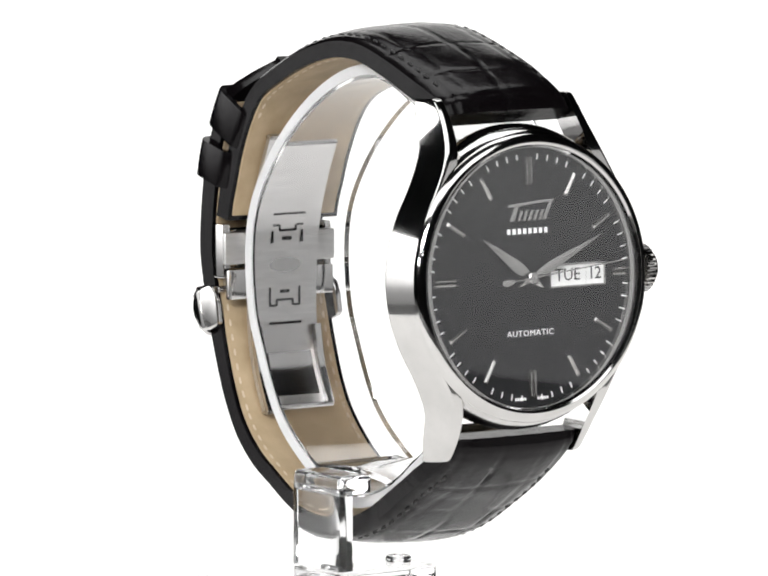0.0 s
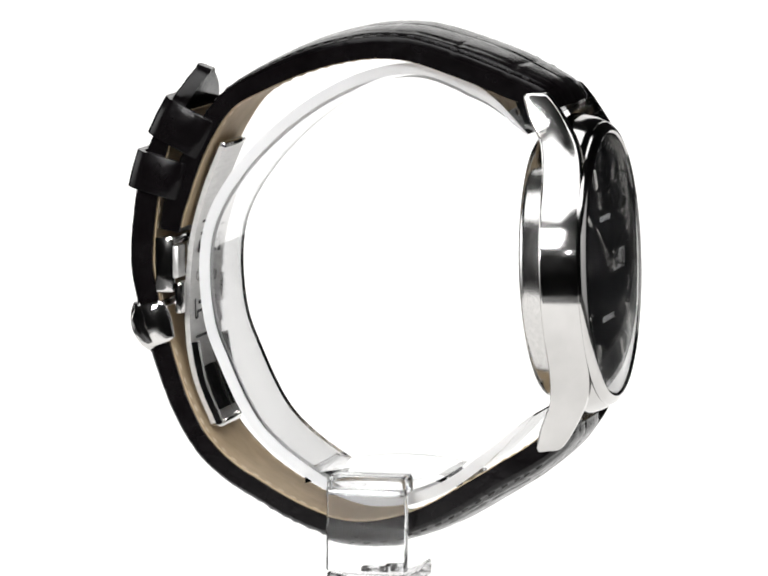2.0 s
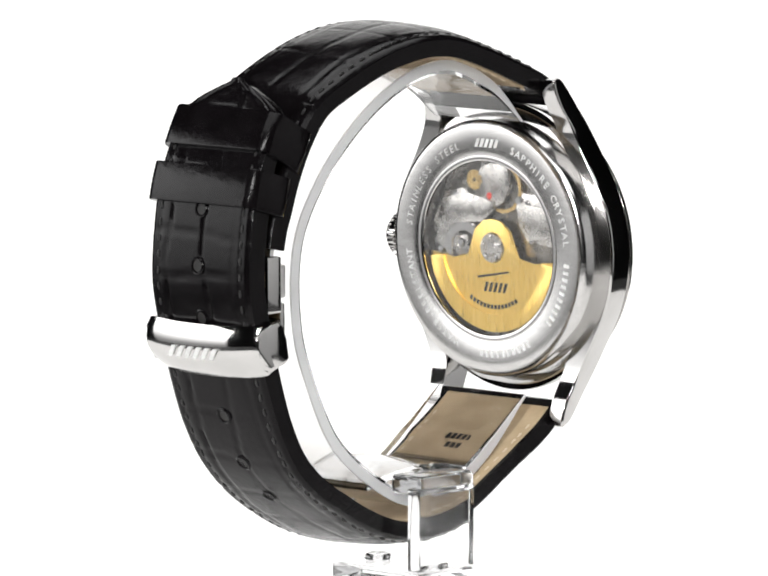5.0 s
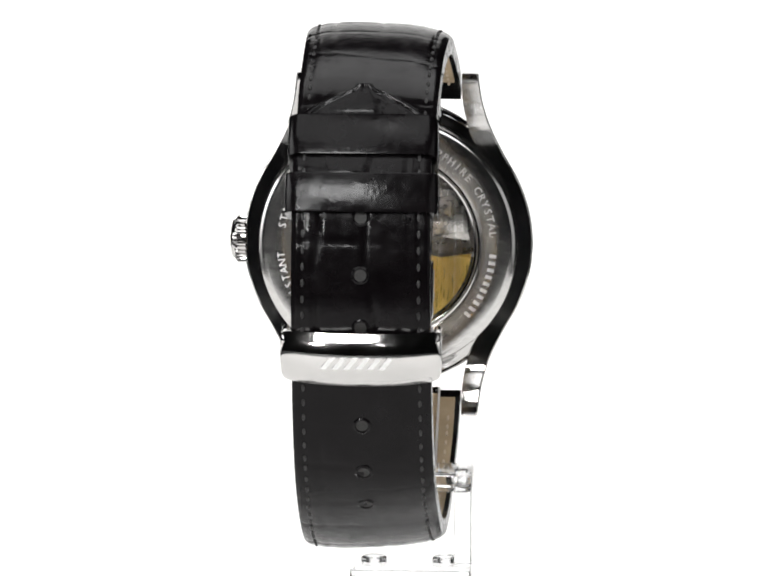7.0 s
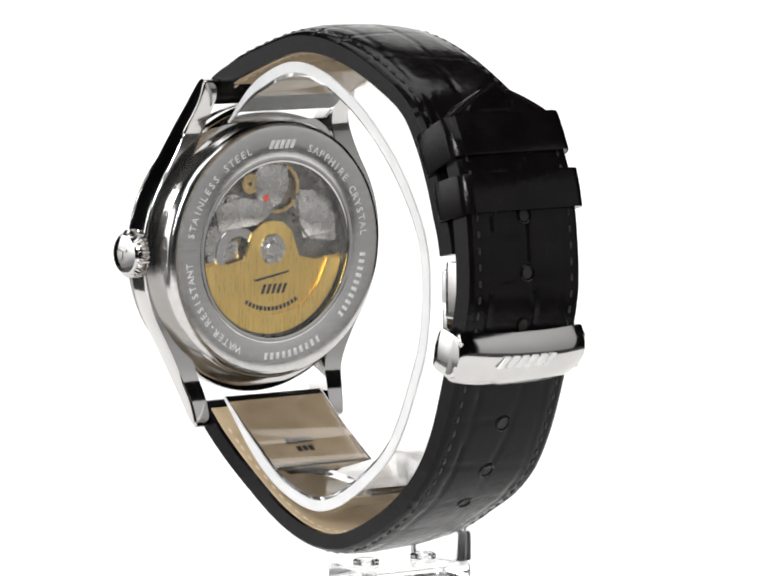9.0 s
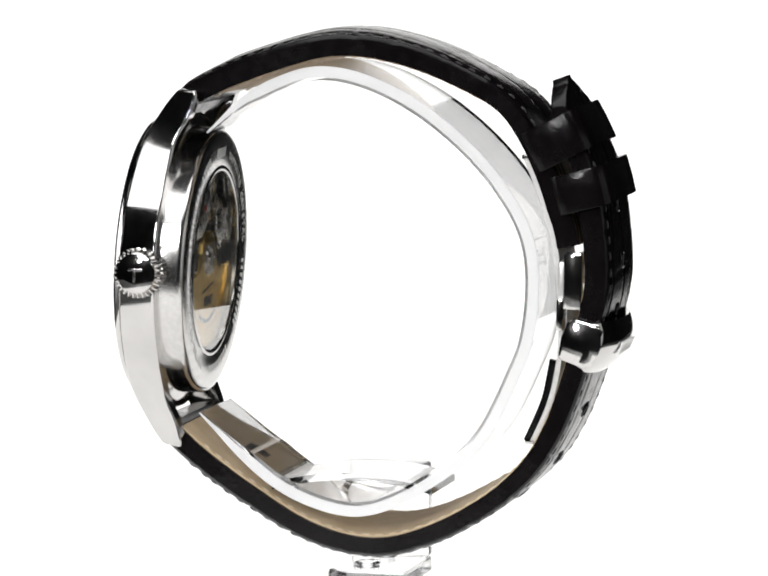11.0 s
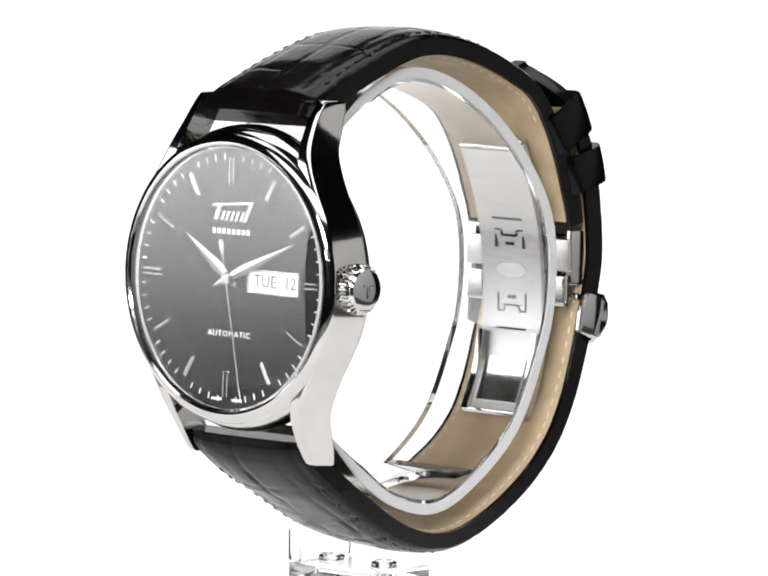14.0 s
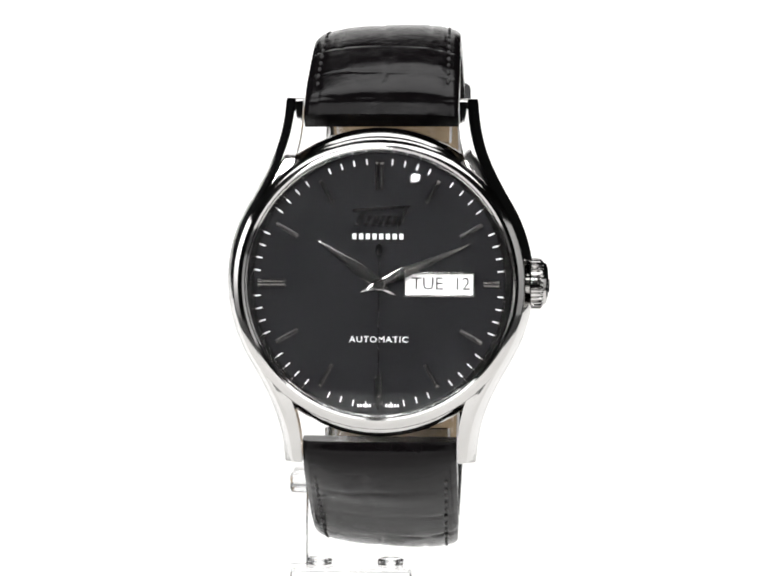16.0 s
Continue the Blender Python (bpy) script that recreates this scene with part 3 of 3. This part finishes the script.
def stitches(band, lining, pts, tan, length, widths, thick, dome, f0, f1, step=2.1):
    """Thread along both edges, outside and inside."""
    n = len(pts) - 1
    outside, inside = [], []
    count = int((f1 - f0) * length / step)
    for c in range(count):
        f = f0 + (c + 0.5) * step / length
        i = min(n - 1, int(f * n))
        p, g = pts[i], tan[i]
        out = Vector((-g.y, g.x))
        if out.dot(p - Vector((0, 2))) < 0:
            out = -out
        w, t, dm = np.interp(f, *widths) / 2, np.interp(f, *thick), np.interp(f, *dome)
        for s in (1, -1):
            for lst, off, r in ((outside, dm * (1 - 0.84 ** 3.2) - dm * 0.6 - 0.08, 0.26), (inside, -(t + dm * 0.6 + 0.02), 0.22)):
                q = p + out * off
                b = bmesh.new()
                bmesh.ops.create_icosphere(b, subdivisions=1, radius=1)
                ax = Matrix(((1, 0, 0), (0, g.x, out.x), (0, g.y, out.y)))
                b.transform(Matrix.Translation(lay(s * (w - 1.5), q.x, q.y)) @ ax.to_4x4() @ Matrix.Diagonal((r, 0.62, r * 0.75, 1)))
                lst.append(b)
    part("stitching", join(*outside), THREAD, band, "black edge stitching")
    part("stitching", join(*inside), TAN_THREAD, lining, "cream stitching of the lining")


def strap():
    uw, ut, ud = ((0, 0.12, 0.5, 1), (20.25, 20.2, 18.8, 18.0)), ((0, 0.08, 0.4, 0.7, 0.8, 0.92, 1), (3.0, 2.9, 2.7, 2.6, 2.8, 3.3, 3.2)), ((0, 0.05, 0.15, 0.55, 0.75, 1), (0.5, 1.0, 1.4, 1.0, 0.3, 0.1))
    lw, lt, ld = ((0, 0.1, 0.35, 1), (20.25, 20.2, 18.6, 18.0)), ((0, 0.06, 0.3, 0.55, 0.68, 0.85, 0.93, 1), (3.0, 2.8, 2.5, 2.7, 3.2, 3.4, 2.6, 2.2)), ((0, 0.04, 0.1, 0.34, 0.48, 1), (0.5, 1.0, 1.4, 0.9, 0.3, 0.1))
    rnd = random.Random(4)
    cuts = [(2.6, 0, 0.35)] + [(9 + 8.3 * k + rnd.uniform(-1.6, 1.6), rnd.uniform(-0.12, 0.12), rnd.uniform(0.1, 0.2)) for k in range(8)]
    lanes = [(-0.3, 0.5, 0.28), (6.0, 0.25, 0.2), (-6.2, 0.25, 0.2)]
    up = strap_band("upper_strap", UPPER, uw, ut, ud, cuts, lanes, label="black croc-grained padded leather strap half")
    stitches(*up, uw, ut, ud, 0.08, 0.8)
    cuts = [(2.6, 0, 0.35)] + [(9 + 8.1 * k + rnd.uniform(-1.6, 1.6), rnd.uniform(-0.12, 0.12), rnd.uniform(0.16, 0.3)) for k in range(14)]
    lanes = [(-1.3, 0.5, 0.34), (5.6, 0.25, 0.26), (-6.0, 0.25, 0.24)]
    lo = strap_band("lower_strap", LOWER, lw, lt, ld, cuts, lanes, tip=True, label="black croc-grained strap half with punched holes")
    stitches(*lo, lw, lt, ld, 0.06, 0.94)
    # punched holes, rimmed
    pts, tan = lo[2], lo[3]
    for z in (12.7, 5.2, -1.8, -8.4, -15.2, -21.8, -27.0):
        i = min((k for k in range(60, len(pts))), key=lambda k: abs(pts[k].y - z) + (50 if pts[k].x < 0 else 0))
        p, g = pts[i], tan[i]
        out = Vector((-g.y, g.x))
        if out.dot(p - Vector((0, 2))) < 0:
            out = -out
        q = p + out * 0.16
        place = Matrix.Translation(lay(0, q.x, q.y)) @ Matrix(((1, 0, 0), (0, -out.x, g.x), (0, -out.y, g.y))).to_4x4()
        hole = part("punched_hole", lathe([(0.001, 0.06), (0.82, 0.06), (0.82, 0.4), (0.001, 0.4)], 20), INK, lo[0], at=place)
        part("rim", lathe([(0.80, 0.1), (0.84, -0.06), (0.98, -0.12), (1.2, 0.02), (1.25, 0.3), (0.8, 0.3)], 24), LEATHER, hole, at=place)
    i = min(range(60), key=lambda k: abs(pts[k].x + 18.8))
    p, g = pts[i], tan[i]
    out = Vector((-g.y, g.x)) if (Vector((-g.y, g.x))).dot(p) > 0 else Vector((g.y, -g.x))
    q = p - out * (np.interp(i / 220, *lt) + 0.6 * np.interp(i / 220, *ld) + 0.05)
    face = Matrix(((-1, 0, 0), (0, out.x, -g.x), (0, out.y, -g.y))).to_4x4()
    part("stamped_marks", join(bars(-2.4, 2.4, 0.3, 1.0, 5, 0, 0.06), bars(-1.4, 1.6, -1.3, 1.0, 3, 0, 0.06)), EDGE, lo[1], smooth=False, at=Matrix.Translation(lay(0, q.x, q.y)) @ face)
    return lo


def loop_band(name, y, z, tilt, w, d, h, t, mat, label):
    """A closed leather or steel loop round the strap; h is its height along the strap."""
    outer = []
    for i, (sx, sd) in enumerate(((1, -1), (1, 1), (-1, 1), (-1, -1))):
        for k in range(5):
            a = radians(-90 + 90 * i + 22.5 * k)
            outer.append((sx * (w / 2 - 1.7) + 1.7 * math.cos(a), sd * (d / 2 - 1.7) + 1.7 * math.sin(a)))
    outer = [(x, v + 0.35 * (1 - (2 * x / w) ** 2) * (1 if v > 0 else -0.3)) for x, v in outer]
    k = [(x * (w / 2 - t) / (w / 2), v * (d / 2 - t) / (d / 2)) for x, v in outer]
    bm = bmesh.new()
    e = 0.18
    rows = [[(x * 0.995, v * 0.99, -h / 2) for x, v in outer], [(x, v, -h / 2 + e) for x, v in outer], [(x * 1.004, v * 1.02, 0) for x, v in outer], [(x, v, h / 2 - e) for x, v in outer], [(x * 0.995, v * 0.99, h / 2) for x, v in outer],
            [(x, v, h / 2) for x, v in k], [(x, v, -h / 2) for x, v in k]]
    grid(bm, rows, wrap_rows=True)
    return part(name, bm, mat, watch, label, at=Matrix.Translation((SX + REAR, y, z)) @ Matrix.Rotation(radians(tilt), 4, "X"))


def ribbon(pts, x0, x1, t, n=40, taper=0):
    """A curved plate of thickness t, inward from a curve of the (y, z) plane."""
    p, g, _ = spline(pts, n)
    rows = []
    for k, (q, d) in enumerate(zip(p, g)):
        out = Vector((-d.y, d.x))
        if out.dot(q - Vector((0, 2))) < 0:
            out = -out
        e = t * (0.12 + 0.88 * min(1, min(k, n - k) / taper)) if taper else t
        a, b = q, q - out * e
        rows.append([(x0, a.x, a.y), (x1, a.x, a.y), (x1, b.x, b.y), (x0, b.x, b.y)])
    bm = bmesh.new()
    grid(bm, rows, cap=True)
    return bm


def buckle_and_clasp():
    loop_band("keeper", 25.5, 21.6, 28, 19.6, 8.2, 5.6, 0.8, LEATHER, "wide black leather keeper loop")
    loop_band("keeper", 29.0, 15.2, 16, 20.0, 7.4, 5.2, 0.8, LEATHER, "narrow black leather keeper loop")
    # steel buckle: a bowed front plate with returning sides
    bm = bmesh.new()
    rows = []
    for k in range(33):
        u = -1 + 2 * k / 32
        x = 10.5 * math.sin(u * math.pi / 2)
        bow = 1.6 * (1 - abs(x / 10.5) ** 2.4)
        h = 3.75 * (1 - 0.05 * u * u - 0.30 * abs(u) ** 7)
        face = [(x, bow + 0.45 - 1.5 * abs(v) ** 2.2, h * v) for v in np.linspace(-1, 1, 13)]
        rows.append(face + [(x, bow - 1.7, h * 0.96), (x, bow - 1.4, 0), (x, bow - 1.7, -h * 0.96)])
    grid(bm, rows, cap=True)
    at = Matrix.Translation((SX + REAR, 32.0, -5.7)) @ Matrix.Rotation(radians(-18), 4, "X")
    bk = part("buckle", bm, STEEL, watch, "polished bowed steel buckle plate", at=at)
    for s in (-1, 1):
        part("buckle_side", slab([(-5.0, -2.6), (-4.4, -3.0), (-1.3, -3.1), (-0.3, -2.4), (0, 0), (-0.3, 2.4), (-1.2, 3.0), (-4.5, 2.8), (-5.2, 2.1), (-5.4, 0)], -0.5, 0.5, 0.25), STEEL, bk,
             at=at @ Matrix.Translation((s * 9.95, 0.3, 0)) @ Matrix.Rotation(radians(90), 4, "Z") @ Matrix.Diagonal((1, 1, 1, 1)))
    em = bars(-4.6, 4.6, -0.8, 1.6, 6, -1.85, 0.22, 1.2, 0.5)
    part("emblem", em, ETCH, bk, smooth=False, at=at @ Matrix.Translation((0.6, 0.1, 0.2)) @ Matrix.Rotation(radians(180), 4, "Z"))
    # folding clasp: a bowed satin plate with cut hooks, a polished end and hinge plates at its sides
    IN = Matrix.Translation((0, 0.6, 0))
    arc = ((20.4, 19.4), (23.0, 13.2), (24.9, 6.5), (25.7, -1.0), (25.6, -8.0), (24.5, -13.6), (22.2, -19.2))
    cl = part("folding_clasp", ribbon(arc, CX - 5.4, CX + 5.4, 0.7), CLASP, watch, "satin steel folding clasp with cut hooks", at=IN)
    curve, _, _ = spline(arc, 60)

    def inner(z):
        return float(np.interp(-z, [-p.y for p in curve], [p.x for p in curve])) - 0.72

    def cut(w, h, x, z):
        return box(w, 0.3, h, CX + x, inner(z) + 0.08, z)

    for s in (-1, 1):
        part("clasp_rail", ribbon([(y - 0.7, z) for y, z in arc[4:]], CX + s * 4.9 - 0.5, CX + s * 4.9 + 0.5, 0.9), STEEL, cl, "polished rim of the clasp's end", at=IN)
        part("hinge_block", box(3.6, 0.9, 4.4, CX + s * 7.2, 26.6, 3.4, 0.3), CLASP, cl)
        part("hinge_block", box(3.2, 0.9, 4.2, CX + s * 7.0, 26.4, -1.6, 0.3), STEEL, cl, "polished hinge plate")
        part("hinge_arm", box(1.3, 2.6, 7.6, CX + s * 8.3, 28.2, 3.0, 0.4), STEEL, cl)
    part("blade_end", ribbon([(y - 0.75, z) for y, z in ((25.1, -11.6), (24.2, -14.4), (22.9, -17.6))], CX - 3.6, CX + 3.6, 0.4), STEEL, cl, "polished end of the clasp blade", at=IN)
    part("blade_lip", box(10.8, 1.6, 0.8, CX, 21.6, -19.1, 0.25), STEEL, cl, at=IN)
    part("blade_lip", box(10.8, 1.3, 0.7, CX, 20.3, 19.0, 0.2), STEEL, cl, at=IN)
    for z in (8.4, -7.5):
        part("slot", cut(5.4, 0.34, 0, z), INK, cl, smooth=False, at=IN)
    for s, z in ((1, 5.4), (-1, -3.6)):
        hook = join(cut(0.32, 2.6, -2.5, z), cut(0.32, 2.6, 2.5, z), cut(1.1, 0.32, -2.0, z + s * 1.3), cut(1.1, 0.32, 2.0, z + s * 1.3), cut(2.6, 0.32, 0, z + s * 0.5),
                    cut(0.32, 0.9, -1.35, z + s * 0.9), cut(0.32, 0.9, 1.35, z + s * 0.9), cut(1.6, 0.5, 0, z - s * 0.7))
        part("clasp_hook", hook, INK, cl, "fine cut outline of the clasp's hook", smooth=False, at=IN)
    ends = [(2.6 * math.cos(t), 0.62 * math.sin(t)) for t in np.linspace(0, 2 * math.pi, 29)[:-1]]
    part("clasp_window", slab([(CX + x, 0.9 + 1.7 * z) for x, z in ends], inner(0.9) - 0.06, inner(0.9) + 0.3), BRUSHED, cl, "oval dimple of the clasp", at=IN)
    for z in (0.9, 5.6, -2.4):
        part("hinge_pin", lathe([(0.001, -8.9), (0.45, -8.9), (0.55, -8.75), (0.55, 8.75), (0.45, 8.9), (0.001, 8.9)], 14), STEEL, cl, at=Matrix.Translation((CX, 28.6, z)) @ Matrix.Rotation(radians(90), 4, "Z"))


# ---- the stand ----
RX = 2.0
stand = tagged(new("display_stand"), "clear acrylic watch stand with an open ring on a post", "watch stand")


def acrylic_stand():
    up = Matrix.Translation((0, 0, LIFT))
    curve = ((-21.5, 21.0), (-16.5, 26.0), (-11, 29.0), (-5.5, 30.2), (1, 29.0), (7.8, 25.7), (14, 21), (19.1, 15.5), (22.7, 9.5), (24.0, 3.5), (23.6, -4), (21.8, -10), (16.4, -20.3), (8, -27), (0, -30.2),
             (-8, -28.8), (-15, -24.6), (-22.5, -17.0))
    ring = part("ring", ribbon(curve, RX - 7.8, RX + 8.2, 1.9, 120, 9), ACRYLIC, stand, at=up)
    for a, b in ((-8.1, -7.82), (8.22, 8.5)):
        part("ring_edge", ribbon(curve, RX + a, RX + b, 1.45, 120, 9), FROST, ring, "frosted sawn edge of the ring", at=up)
    bm = bmesh.new()
    rows = []
    for k in range(25):
        u = -1 + 2 * k / 24
        y = -1.8 + 11.0 * u
        z = -24.6 - 1.6 * u * u
        rows.append([(SX - 7.4, y, z), (SX + 7.4, y, z), (SX + 7.4, y, z - 1.0), (SX - 7.4, y, z - 1.0)])
    grid(bm, rows, cap=True)
    part("rest_plate", bm, ACRYLIC, stand, at=up)
    part("arm", box(5.6, 10.9, 2.8, -8.9, -0.6, -26.6, 0.9, 4), ACRYLIC, stand, at=up)
    part("post", box(2.2, 10.9, 11.2, -10.45, -0.6, -32.6, 0.25), ACRYLIC, stand, at=up)
    part("foot", box(16.4, 10.9, 2.4, -3.4, -0.6, -39.5, 0.6, 4), ACRYLIC, stand, at=up)
    for x in (-7.9, 1.8):
        part("boss", lathe([(0.001, 0.0), (0.8, 0.0), (1.0, 0.6), (1.5, 0.7), (1.8, 0.4), (1.8, -0.1), (0.001, -0.1)], 24), ACRYLIC, stand, at=up @ Matrix.Translation((x, -1.2, -38.15)) @ Matrix.Rotation(radians(90), 4, "X"))
    part("base", box(34, 40, 5.3, 0, 0, -43.35, 0.5), ACRYLIC, stand, at=up)


watch_case()
crown()
dial()
seconds = pointers()
case_back()
movement()
strap()
buckle_and_clasp()
acrylic_stand()


# ---- what moves ----
START, SPEED = -323.84, 20.083
# the turntable's own sideways play, in millimetres over time
SWAY = (0, 1, 2.5, 4, 6.5, 7.5, 9, 11.5, 13.5, 15, 16), (0.3, 0.28, 0, -0.2, 0.7, 1.1, 0.25, -0.3, -0.05, 0.05, -0.35)
LEAN = Matrix.Translation((0, 0.35 * MM, -0.4 * MM)) @ Matrix.Rotation(radians(-0.8), 4, "X")


def motions():
    """Watch and stand turn together; the seconds pointer runs on its dial."""
    steps = [(t, START + SPEED * t) for t in np.linspace(0, 16, 17)]
    steps = [(t, a, MM * np.interp(t, *SWAY), 2.2 * MM * math.sin(radians(a))) for t, a in steps]
    walk(watch, [(t, pose(x, y, LIFT * MM, 0, 0, a) @ LEAN) for t, a, x, y in steps])
    walk(stand, [(t, pose(x, y, 0, 0, 0, a)) for t, a, x, y in steps])
    walk(seconds, [(t, CASE_M @ Matrix.Translation((0, SECONDS_Y * MM, 0)) @ pose(0, 0, 0, 0, 84 + 6 * t, 0)) for t in range(0, 17, 2)])


motions()
